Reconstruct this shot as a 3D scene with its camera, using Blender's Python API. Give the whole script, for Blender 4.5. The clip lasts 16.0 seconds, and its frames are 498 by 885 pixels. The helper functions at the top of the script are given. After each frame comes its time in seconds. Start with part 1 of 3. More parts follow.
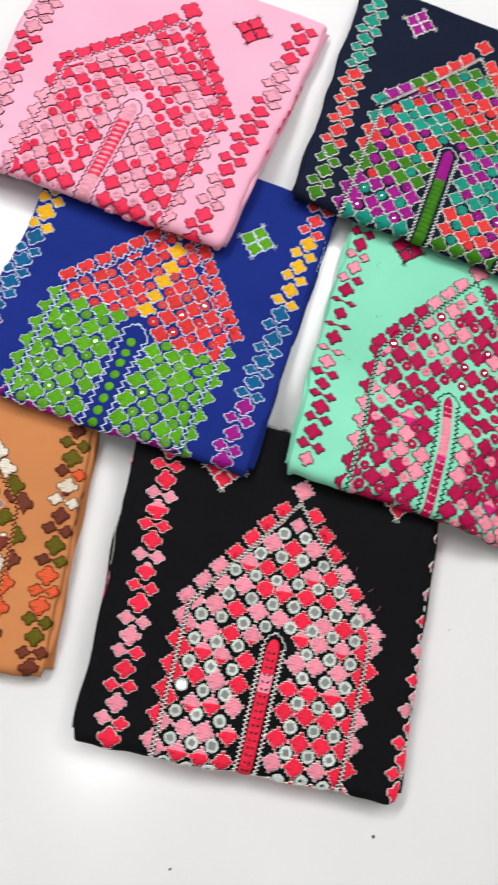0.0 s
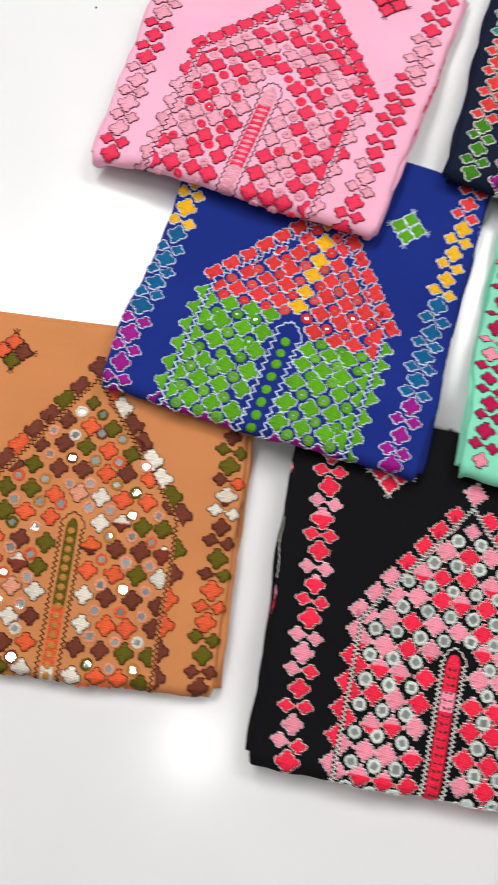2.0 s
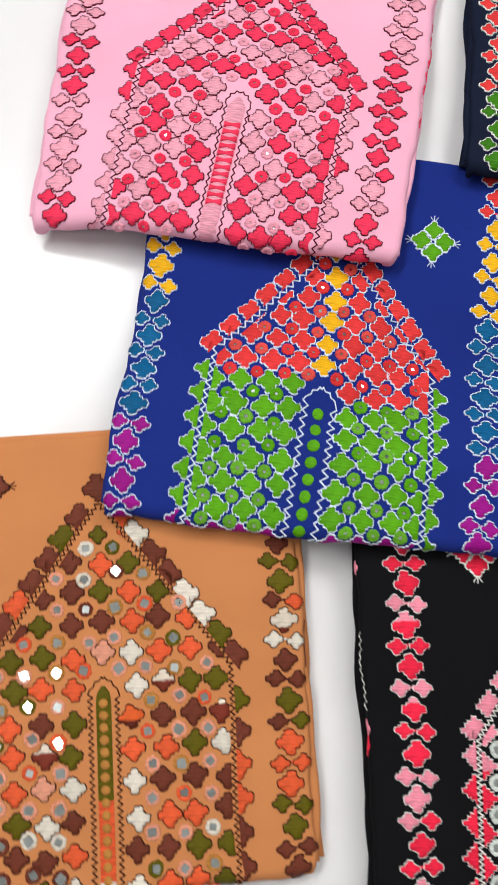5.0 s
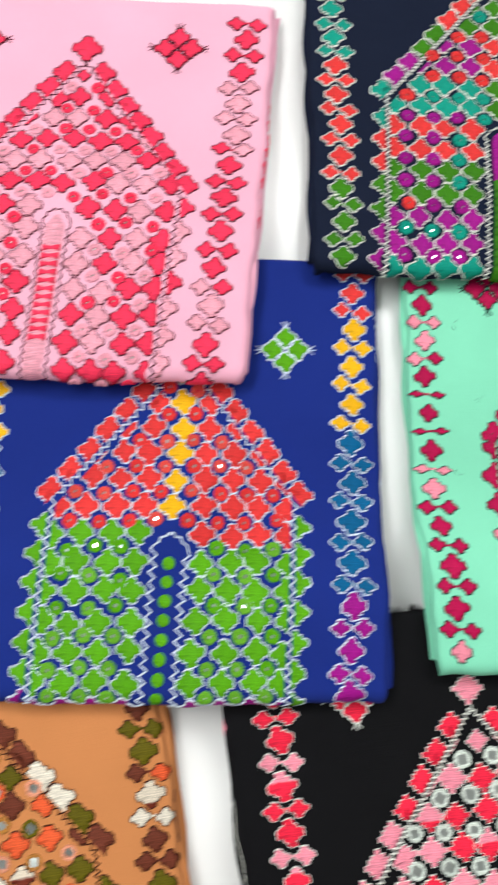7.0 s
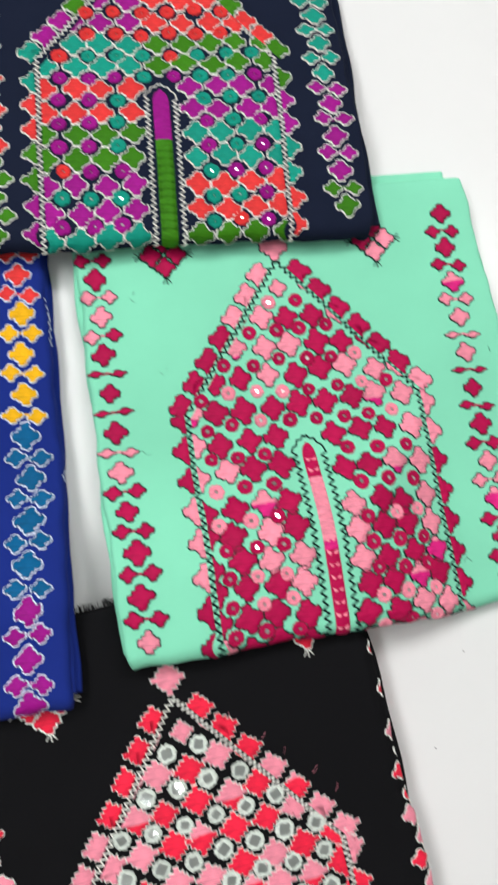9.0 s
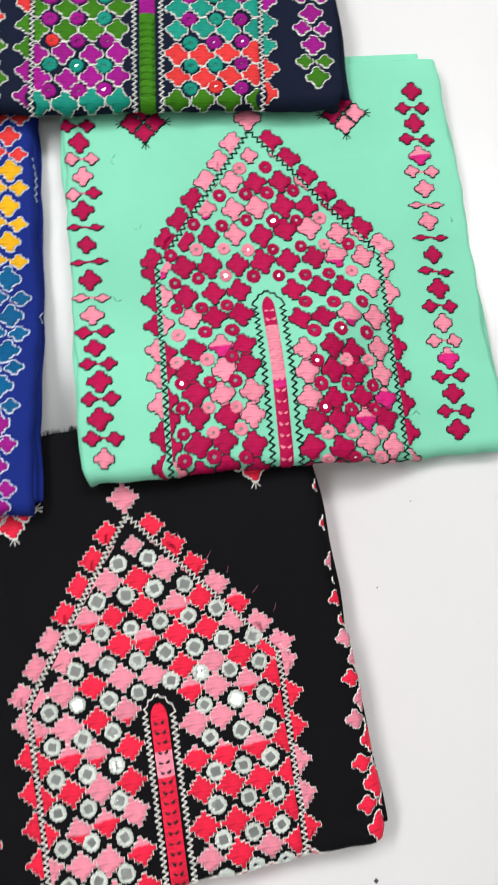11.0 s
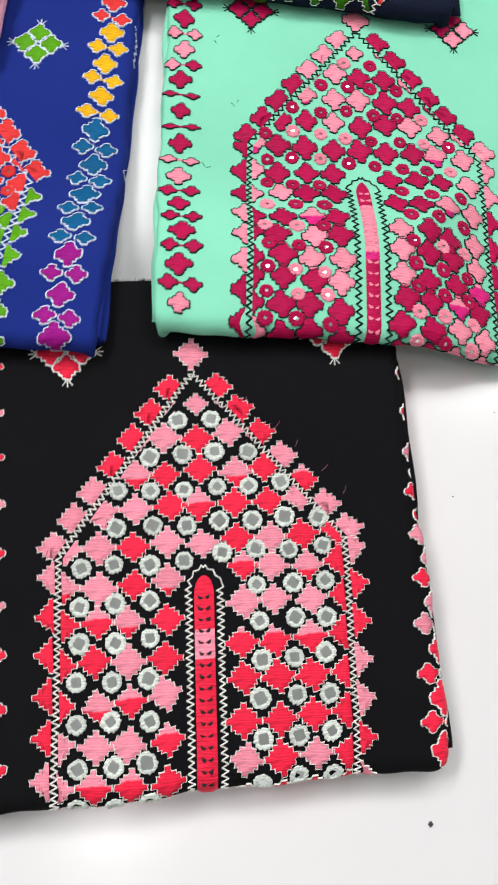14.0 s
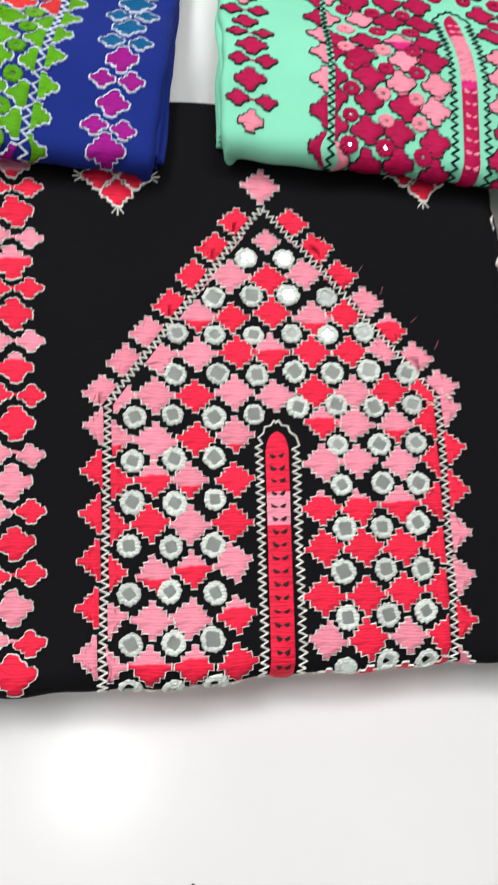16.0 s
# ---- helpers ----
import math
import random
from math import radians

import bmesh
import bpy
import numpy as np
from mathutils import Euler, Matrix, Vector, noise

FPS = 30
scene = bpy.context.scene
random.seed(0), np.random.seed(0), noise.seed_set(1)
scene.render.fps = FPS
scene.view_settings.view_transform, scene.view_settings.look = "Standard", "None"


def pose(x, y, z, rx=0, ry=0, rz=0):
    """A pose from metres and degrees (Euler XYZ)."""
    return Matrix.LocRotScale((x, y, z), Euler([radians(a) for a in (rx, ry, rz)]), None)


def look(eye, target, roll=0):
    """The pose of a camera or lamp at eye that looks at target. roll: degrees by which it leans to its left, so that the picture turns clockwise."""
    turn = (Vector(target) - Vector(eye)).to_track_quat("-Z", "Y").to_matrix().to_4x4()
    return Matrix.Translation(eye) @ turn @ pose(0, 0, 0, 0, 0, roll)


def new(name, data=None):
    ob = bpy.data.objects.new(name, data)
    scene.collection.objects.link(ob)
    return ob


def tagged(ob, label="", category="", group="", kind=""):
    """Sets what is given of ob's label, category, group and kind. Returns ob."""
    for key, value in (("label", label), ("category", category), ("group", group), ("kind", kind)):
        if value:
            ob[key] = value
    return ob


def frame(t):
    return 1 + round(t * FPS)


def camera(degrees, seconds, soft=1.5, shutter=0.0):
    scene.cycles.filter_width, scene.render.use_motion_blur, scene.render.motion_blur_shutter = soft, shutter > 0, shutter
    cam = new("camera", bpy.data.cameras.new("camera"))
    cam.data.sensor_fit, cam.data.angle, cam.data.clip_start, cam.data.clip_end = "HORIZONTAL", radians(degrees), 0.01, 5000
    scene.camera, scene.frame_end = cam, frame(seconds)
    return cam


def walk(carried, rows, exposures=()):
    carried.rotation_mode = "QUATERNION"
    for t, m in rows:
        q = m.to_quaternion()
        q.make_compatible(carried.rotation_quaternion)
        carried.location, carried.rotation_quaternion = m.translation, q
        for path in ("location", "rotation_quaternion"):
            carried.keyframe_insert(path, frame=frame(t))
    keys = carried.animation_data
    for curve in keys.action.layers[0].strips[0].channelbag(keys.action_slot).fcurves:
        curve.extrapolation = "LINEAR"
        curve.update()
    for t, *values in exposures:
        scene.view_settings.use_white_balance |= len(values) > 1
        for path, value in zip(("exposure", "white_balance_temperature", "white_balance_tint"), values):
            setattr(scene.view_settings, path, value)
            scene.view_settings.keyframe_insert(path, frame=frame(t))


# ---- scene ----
cam = camera(35.6, 16.0, soft=1.7, shutter=0.85)
PATH = [
    (0, (-0.094, -0.006, 0.784), (0.133, 0.48, -1.143), 26.2),
    (0.5, (-0.126, -0.002, 0.778), (0.073, 0.467, -1.156), 24.3),
    (1, (-0.154, -0.001, 0.779), (0.028, 0.471, -1.156), 22.2),
    (1.5, (-0.173, 0.003, 0.759), (-0.022, 0.488, -1.176), 17.4),
    (2, (-0.199, 0.02, 0.736), (-0.097, 0.475, -1.209), 12.6),
    (2.5, (-0.21, 0.032, 0.722), (-0.184, 0.48, -1.227), 2.5),
    (3, (-0.207, 0.028, 0.714), (-0.245, 0.519, -1.224), -6.2),
    (3.2, (-0.22, 0.029, 0.707), (-0.214, 0.548, -1.225), -1.4),
    (5.3, (-0.235, 0.186, 0.608), (-0.059, 0.518, -1.357), 15.2),
    (5.5, (-0.222, 0.2, 0.604), (-0.051, 0.506, -1.365), 15.5),
    (6, (-0.188, 0.229, 0.595), (-0.036, 0.48, -1.384), 15.6),
    (6.5, (-0.142, 0.255, 0.593), (-0.003, 0.522, -1.384), 10.3),
    (7, (-0.105, 0.256, 0.595), (0.101, 0.584, -1.367), 15.2),
    (7.5, (-0.059, 0.26, 0.598), (0.215, 0.568, -1.359), 22.6),
    (8, (-0.018, 0.255, 0.588), (0.29, 0.514, -1.371), 29.1),
    (8.5, (0.04, 0.225, 0.585), (0.332, 0.492, -1.376), 23.8),
    (9, (0.059, 0.199, 0.574), (0.458, 0.416, -1.374), 36.8),
    (9.5, (0.079, 0.16, 0.576), (0.413, 0.351, -1.386), 34.5),
    (9.7, (0.084, 0.14, 0.579), (0.428, 0.352, -1.38), 32.7),
    (11.8, (0.064, 0.028, 0.608), (0.268, 0.33, -1.359), 15.4),
    (12, (0.052, 0.017, 0.601), (0.283, 0.349, -1.358), 17.0),
    (12.5, (0.038, 0.002, 0.581), (0.262, 0.331, -1.379), 17.2),
    (13, (0.023, -0.012, 0.554), (0.279, 0.371, -1.393), 16.4),
    (13.5, (0.005, -0.036, 0.533), (0.31, 0.419, -1.391), 17.5),
    (14, (-0.015, -0.06, 0.512), (0.328, 0.442, -1.393), 19.3),
    (14.5, (-0.036, -0.089, 0.497), (0.344, 0.493, -1.378), 19.2),
    (15, (-0.052, -0.096, 0.473), (0.37, 0.479, -1.395), 22.0),
    (15.5, (-0.064, -0.097, 0.44), (0.336, 0.38, -1.461), 26.0),
    (16, (-0.075, -0.104, 0.416), (0.32, 0.355, -1.49), 27.0),
]
walk(cam, [(t, look(eye, target, roll)) for t, eye, target, roll in PATH], ((0.0, -0.05, 6500, 10), (1.0, -0.04, 6500, 10), (2.5, -0.15, 6500, 10), (3.2, -0.15, 6500, 10), (5.5, -0.11, 6500, 9), (6.5, 0.03, 6500, 6), (8.0, 0.0, 6500, 5), (9.5, -0.06, 6500, 9), (12.0, 0.04, 6500, 11), (15.0, 0.06, 6500, 11), (16.0, 0.07, 6500, 10)))

# ---- light: a white showroom, soft ceiling lamps and one added fill ----
world = bpy.data.worlds.new("world")
scene.world = world
world.use_nodes = True
world.node_tree.nodes["Background"].inputs[0].default_value = (0.9, 0.95, 1.0, 1)
world.node_tree.nodes["Background"].inputs[1].default_value = 0.05


def area_lamp(name, at, aim, size, watts, colour):
    data = bpy.data.lights.new(name, "AREA")
    data.energy, data.color = watts, colour
    if isinstance(size, tuple):
        data.shape, data.size, data.size_y = "RECTANGLE", size[0], size[1]
    else:
        data.shape, data.size = "DISK", size
    ob = new(name, data)
    ob.matrix_world = look(at, aim)
    return ob


area_lamp("ceiling_lamp_light", (-0.245, -0.365, 1.98), (-0.245, -0.365, 0), 0.17, 2.6, (1.0, 0.99, 0.98))
area_lamp("ceiling_panel_light", (-0.85, 1.0, 2.0), (-0.05, 0.25, 0), (1.5, 0.26), 37, (1.0, 0.99, 0.99))
# added fill with no known source, evens out the brightness on the right
area_lamp("ceiling_panel_light", (1.0, 1.1, 2.0), (0.3, 0.3, 0), (1.5, 0.26), 26, (1.0, 0.99, 0.99))


# ---- materials ----
def nodes_of(name):
    mat = bpy.data.materials.new(name)
    mat.use_nodes = True
    nt = mat.node_tree
    return mat, nt, nt.nodes["Principled BSDF"]


def link(nt, a, out, b, inp):
    nt.links.new(a.outputs[out], b.inputs[inp])


def mixer(nt, kind, fac):
    n = nt.nodes.new("ShaderNodeMix")
    n.data_type, n.blend_type = "RGBA", kind
    n.inputs[0].default_value = fac
    return n


def mapped_noise(nt, scale3, scale, detail, source="UV"):
    tc = nt.nodes.new("ShaderNodeTexCoord")
    mp = nt.nodes.new("ShaderNodeMapping")
    mp.inputs["Scale"].default_value = scale3
    nz = nt.nodes.new("ShaderNodeTexNoise")
    nz.inputs["Scale"].default_value, nz.inputs["Detail"].default_value = scale, detail
    link(nt, tc, source, mp, "Vector")
    link(nt, mp, "Vector", nz, "Vector")
    return nz


def ramp(nt, lo, hi, a, b):
    n = nt.nodes.new("ShaderNodeMapRange")
    n.inputs["From Min"].default_value, n.inputs["From Max"].default_value = lo, hi
    n.inputs["To Min"].default_value, n.inputs["To Max"].default_value = a, b
    return n


def thread(name, colour, second=None, gloss=0.42):
    """Silky embroidery floss: streaks along the stitches, piece to piece variation; second is the other tone of a two-tone thread."""
    mat, nt, bs = nodes_of(name)
    streak = mapped_noise(nt, (90, 1100, 1), 1.0, 2.0)
    patch = mapped_noise(nt, (160, 260, 1), 1.0, 1.0)
    info = nt.nodes.new("ShaderNodeObjectInfo")
    base = nt.nodes.new("ShaderNodeRGB")
    base.outputs[0].default_value = (*colour, 1)
    tone = base
    tone_out = 0
    if second:
        tc = nt.nodes.new("ShaderNodeTexCoord")
        sep = nt.nodes.new("ShaderNodeSeparateXYZ")
        link(nt, tc, "UV", sep, 0)
        ragged = nt.nodes.new("ShaderNodeMath")
        ragged.operation = "MULTIPLY_ADD"
        ragged.inputs[1].default_value = 0.0035
        link(nt, patch, "Fac", ragged, 0)
        link(nt, sep, "Y", ragged, 2)
        level = ramp(nt, 0, 1, -0.004, 0.008)
        link(nt, info, "Random", level, 0)
        gap = nt.nodes.new("ShaderNodeMath")
        gap.operation = "SUBTRACT"
        link(nt, ragged, 0, gap, 0)
        link(nt, level, 0, gap, 1)
        edge = ramp(nt, -0.0006, 0.0006, 0, 1)
        link(nt, gap, 0, edge, 0)
        mx = mixer(nt, "MIX", 0)
        mx.inputs[6].default_value, mx.inputs[7].default_value = (*colour, 1), (*second, 1)
        link(nt, edge, 0, mx, 0)
        tone, tone_out = mx, 2
    vary = ramp(nt, 0, 1, 0.90, 1.08)
    link(nt, info, "Random", vary, 0)
    grain = ramp(nt, 0.3, 0.7, 0.62, 1.26)
    link(nt, streak, "Fac", grain, 0)
    both = nt.nodes.new("ShaderNodeMath")
    both.operation = "MULTIPLY"
    link(nt, vary, 0, both, 0)
    link(nt, grain, 0, both, 1)
    mul = mixer(nt, "MULTIPLY", 1.0)
    link(nt, tone, tone_out, mul, 6)
    link(nt, both, 0, mul, 7)
    link(nt, mul, 2, bs, "Base Color")
    bump = nt.nodes.new("ShaderNodeBump")
    bump.inputs["Strength"].default_value, bump.inputs["Distance"].default_value = 0.7, 0.0008
    link(nt, streak, "Fac", bump, "Height")
    link(nt, bump, 0, bs, "Normal")
    bs.inputs["Roughness"].default_value = gloss
    bs.inputs["Specular IOR Level"].default_value = 0.07
    bs.inputs["Sheen Weight"].default_value = 0.0
    return mat


def fabric(name, colour, sheen=0.02, spec=0.07):
    """Soft plain-woven cotton with faint slubs and wrinkles."""
    mat, nt, bs = nodes_of(name)
    weave = mapped_noise(nt, (2600, 1400, 1), 1.0, 1.0)
    cloud = mapped_noise(nt, (9, 9, 1), 1.0, 3.0)
    slub = mapped_noise(nt, (60, 900, 1), 1.0, 2.0)
    a = ramp(nt, 0.3, 0.7, 0.93, 1.05)
    link(nt, cloud, "Fac", a, 0)
    b = ramp(nt, 0.25, 0.75, 0.90, 1.08)
    link(nt, weave, "Fac", b, 0)
    ab = nt.nodes.new("ShaderNodeMath")
    ab.operation = "MULTIPLY"
    link(nt, a, 0, ab, 0)
    link(nt, b, 0, ab, 1)
    mul = mixer(nt, "MULTIPLY", 1.0)
    mul.inputs[6].default_value = (*colour, 1)
    link(nt, ab, 0, mul, 7)
    link(nt, mul, 2, bs, "Base Color")
    add = nt.nodes.new("ShaderNodeMath")
    add.operation = "ADD"
    link(nt, weave, "Fac", add, 0)
    link(nt, slub, "Fac", add, 1)
    bump = nt.nodes.new("ShaderNodeBump")
    bump.inputs["Strength"].default_value, bump.inputs["Distance"].default_value = 0.3, 0.0004
    link(nt, add, 0, bump, "Height")
    wrinkle = mapped_noise(nt, (16, 34, 1), 1.0, 2.0)
    soft = nt.nodes.new("ShaderNodeBump")
    soft.inputs["Strength"].default_value, soft.inputs["Distance"].default_value = 0.35, 0.004
    link(nt, wrinkle, "Fac", soft, "Height")
    link(nt, soft, 0, bump, "Normal")
    link(nt, bump, 0, bs, "Normal")
    bs.inputs["Roughness"].default_value = 0.85
    bs.inputs["Specular IOR Level"].default_value = spec
    bs.inputs["Sheen Weight"].default_value = sheen
    return mat


def mirror_glass(name):
    mat, nt, bs = nodes_of(name)
    nz = mapped_noise(nt, (300, 300, 1), 1.0, 2.0)
    r = ramp(nt, 0.3, 0.8, 0.02, 0.12)
    link(nt, nz, "Fac", r, 0)
    link(nt, r, 0, bs, "Roughness")
    bs.inputs["Base Color"].default_value = (0.74, 0.80, 0.78, 1)
    bs.inputs["Metallic"].default_value = 1.0
    return mat


def laminate(name):
    mat, nt, bs = nodes_of(name)
    cloud = mapped_noise(nt, (2.2, 2.2, 2.2), 1.0, 4.0, "Object")
    a = ramp(nt, 0.3, 0.7, 0.77, 0.83)
    link(nt, cloud, "Fac", a, 0)
    rgb = nt.nodes.new("ShaderNodeCombineColor")
    for i in range(3):
        link(nt, a, 0, rgb, i)
    link(nt, rgb, 0, bs, "Base Color")
    smear = mapped_noise(nt, (7, 3, 5), 1.0, 5.0, "Object")
    r = ramp(nt, 0.3, 0.75, 0.17, 0.25)
    link(nt, smear, "Fac", r, 0)
    link(nt, r, 0, bs, "Roughness")
    bs.inputs["Specular IOR Level"].default_value = 0.5
    return mat


def plain(name, colour, rough=0.8):
    mat, nt, bs = nodes_of(name)
    nz = mapped_noise(nt, (3, 3, 3), 1.0, 4.0, "Object")
    a = ramp(nt, 0.3, 0.7, 0.92, 1.06)
    link(nt, nz, "Fac", a, 0)
    mul = mixer(nt, "MULTIPLY", 1.0)
    mul.inputs[6].default_value = (*colour, 1)
    link(nt, a, 0, mul, 7)
    link(nt, mul, 2, bs, "Base Color")
    bs.inputs["Roughness"].default_value = rough
    return mat


def glow(name, colour, strength):
    mat, nt, bs = nodes_of(name)
    bs.inputs["Emission Color"].default_value = (*colour, 1)
    bs.inputs["Emission Strength"].default_value = strength
    return mat


RED, ROSE, CRIMSON = (0.93, 0.024, 0.068), (0.95, 0.30, 0.40), (0.47, 0.006, 0.075)
THREADS = {
    "R": thread("red_floss", RED), "P": thread("rose_floss", ROSE), "V": thread("two_tone_red_rose_floss", RED, ROSE),
    "C": thread("crimson_floss", CRIMSON), "H": thread("two_tone_crimson_rose_floss", (0.72, 0.02, 0.22), ROSE),
    "O": thread("orange_red_floss", (0.74, 0.042, 0.042)), "G": thread("leaf_green_floss", (0.105, 0.38, 0.008)),
    "Y": thread("golden_yellow_floss", (0.88, 0.46, 0.01)), "T": thread("steel_blue_floss", (0.004, 0.11, 0.27)),
    "M": thread("magenta_floss", (0.33, 0.008, 0.24)), "E": thread("sea_green_floss", (0.01, 0.30, 0.22)),
    "D": thread("bottle_green_floss", (0.045, 0.20, 0.008)), "L": thread("pale_pink_floss", (0.88, 0.37, 0.47)),
    "K": thread("coral_red_floss", (0.90, 0.040, 0.105)), "B": thread("chocolate_floss", (0.165, 0.040, 0.022)),
    "A": thread("olive_floss", (0.12, 0.10, 0.006)), "F": thread("burnt_orange_floss", (0.80, 0.115, 0.038)),
    "W": thread("cream_floss", (0.78, 0.71, 0.60)), "X": thread("two_tone_chocolate_cream_floss", (0.20, 0.035, 0.02), (0.78, 0.68, 0.55)),
    "Z": thread("two_tone_brown_orange_floss", (0.13, 0.026, 0.016), (0.80, 0.13, 0.03)),
    "g": thread("light_green_floss", (0.15, 0.42, 0.03)), "o": thread("light_red_floss", (0.74, 0.085, 0.070)),
    "S": thread("peach_floss", (0.80, 0.34, 0.22)), "N": thread("tan_gold_floss", (0.50, 0.22, 0.05)),
    "ring": thread("ring_white_floss", (0.74, 0.80, 0.74)), "white": thread("white_floss", (0.90, 0.91, 0.85)), "ice": thread("ice_white_floss", (0.76, 0.85, 0.97)),
    "black": thread("black_floss", (0.010, 0.008, 0.010)), "maroon": thread("dark_maroon_floss", (0.10, 0.006, 0.018)),
    "umber": thread("dark_umber_floss", (0.05, 0.012, 0.008)), "pine": thread("dark_pine_floss", (0.006, 0.03, 0.025)),
}
MIRROR = mirror_glass("small_mirror")
TABLE = laminate("white_laminate")
WALL = plain("white_wall_paint", (0.74, 0.74, 0.73))
DARK = plain("dark_grit", (0.05, 0.05, 0.055), 0.7)


# ---- helpers of this scene ----
def mesh_from(name, verts, faces, mats, uvs=None, smooth=True, face_mats=None):
    me = bpy.data.meshes.new(name)
    me.from_pydata([tuple(map(float, v)) for v in verts], [], faces)
    for m in mats:
        me.materials.append(m)
    if uvs is not None:
        layer = me.uv_layers.new(name="UVMap")
        idx = np.zeros(len(me.loops), dtype=np.int32)
        me.loops.foreach_get("vertex_index", idx)
        layer.data.foreach_set("uv", np.asarray(uvs, dtype=np.float32)[idx].ravel())
    if smooth:
        me.polygons.foreach_set("use_smooth", [True] * len(me.polygons))
    if face_mats is not None:
        me.polygons.foreach_set("material_index", face_mats)
    me.update()
    return me


def part(name, me, parent, label="", at=None):
    ob = new(name, me)
    ob.parent = parent
    if at is not None:
        ob.location = at
    if label:
        ob["label"] = label
    return ob


def box(name, lo, hi, mat, bevel=0.0, parent=None):
    bm = bmesh.new()
    bmesh.ops.create_cube(bm, size=1)
    for v in bm.verts:
        v.co = Vector([lo[i] + (v.co[i] + 0.5) * (hi[i] - lo[i]) for i in range(3)])
    if bevel:
        bmesh.ops.bevel(bm, geom=bm.edges[:], offset=bevel, segments=3, affect="EDGES")
    me = bpy.data.meshes.new(name)
    bm.to_mesh(me)
    bm.free()
    me.materials.append(mat)
    ob = new(name, me)
    ob.parent = parent
    return ob


# ---- the room, plain white ----
ROOM = (-2.4, -2.2, 2.4, 2.6)
FLOOR_Z, CEIL_Z = -0.76, 2.05
tagged(box("floor", (ROOM[0], ROOM[1], FLOOR_Z - 0.1), (ROOM[2], ROOM[3], FLOOR_Z), plain("pale_grey_floor", (0.45, 0.44, 0.42))), "pale grey plain floor under the table", "floor", kind="structure")
tagged(box("ceiling", (ROOM[0], ROOM[1], CEIL_Z), (ROOM[2], ROOM[3], CEIL_Z + 0.1), WALL), "white painted plain ceiling", "ceiling", kind="structure")
for nm, lo, hi in (("wall_west", (ROOM[0] - 0.1, ROOM[1], FLOOR_Z), (ROOM[0], ROOM[3], CEIL_Z)), ("wall_east", (ROOM[2], ROOM[1], FLOOR_Z), (ROOM[2] + 0.1, ROOM[3], CEIL_Z)),
                   ("wall_south", (ROOM[0], ROOM[1] - 0.1, FLOOR_Z), (ROOM[2], ROOM[1], CEIL_Z)), ("wall_north", (ROOM[0], ROOM[3], FLOOR_Z), (ROOM[2], ROOM[3] + 0.1, CEIL_Z))):
    tagged(box(nm, lo, hi, WALL), "white painted plain wall", "wall", kind="structure")

table = tagged(new("display_table"), "large glossy white laminate display table", "table")
box("tabletop", (-1.3, -0.95, -0.04), (1.3, 1.45, 0.0), TABLE, 0.004, table)
box("base", (-1.1, -0.75, FLOOR_Z), (1.1, 1.25, -0.04), TABLE, 0.003, table)


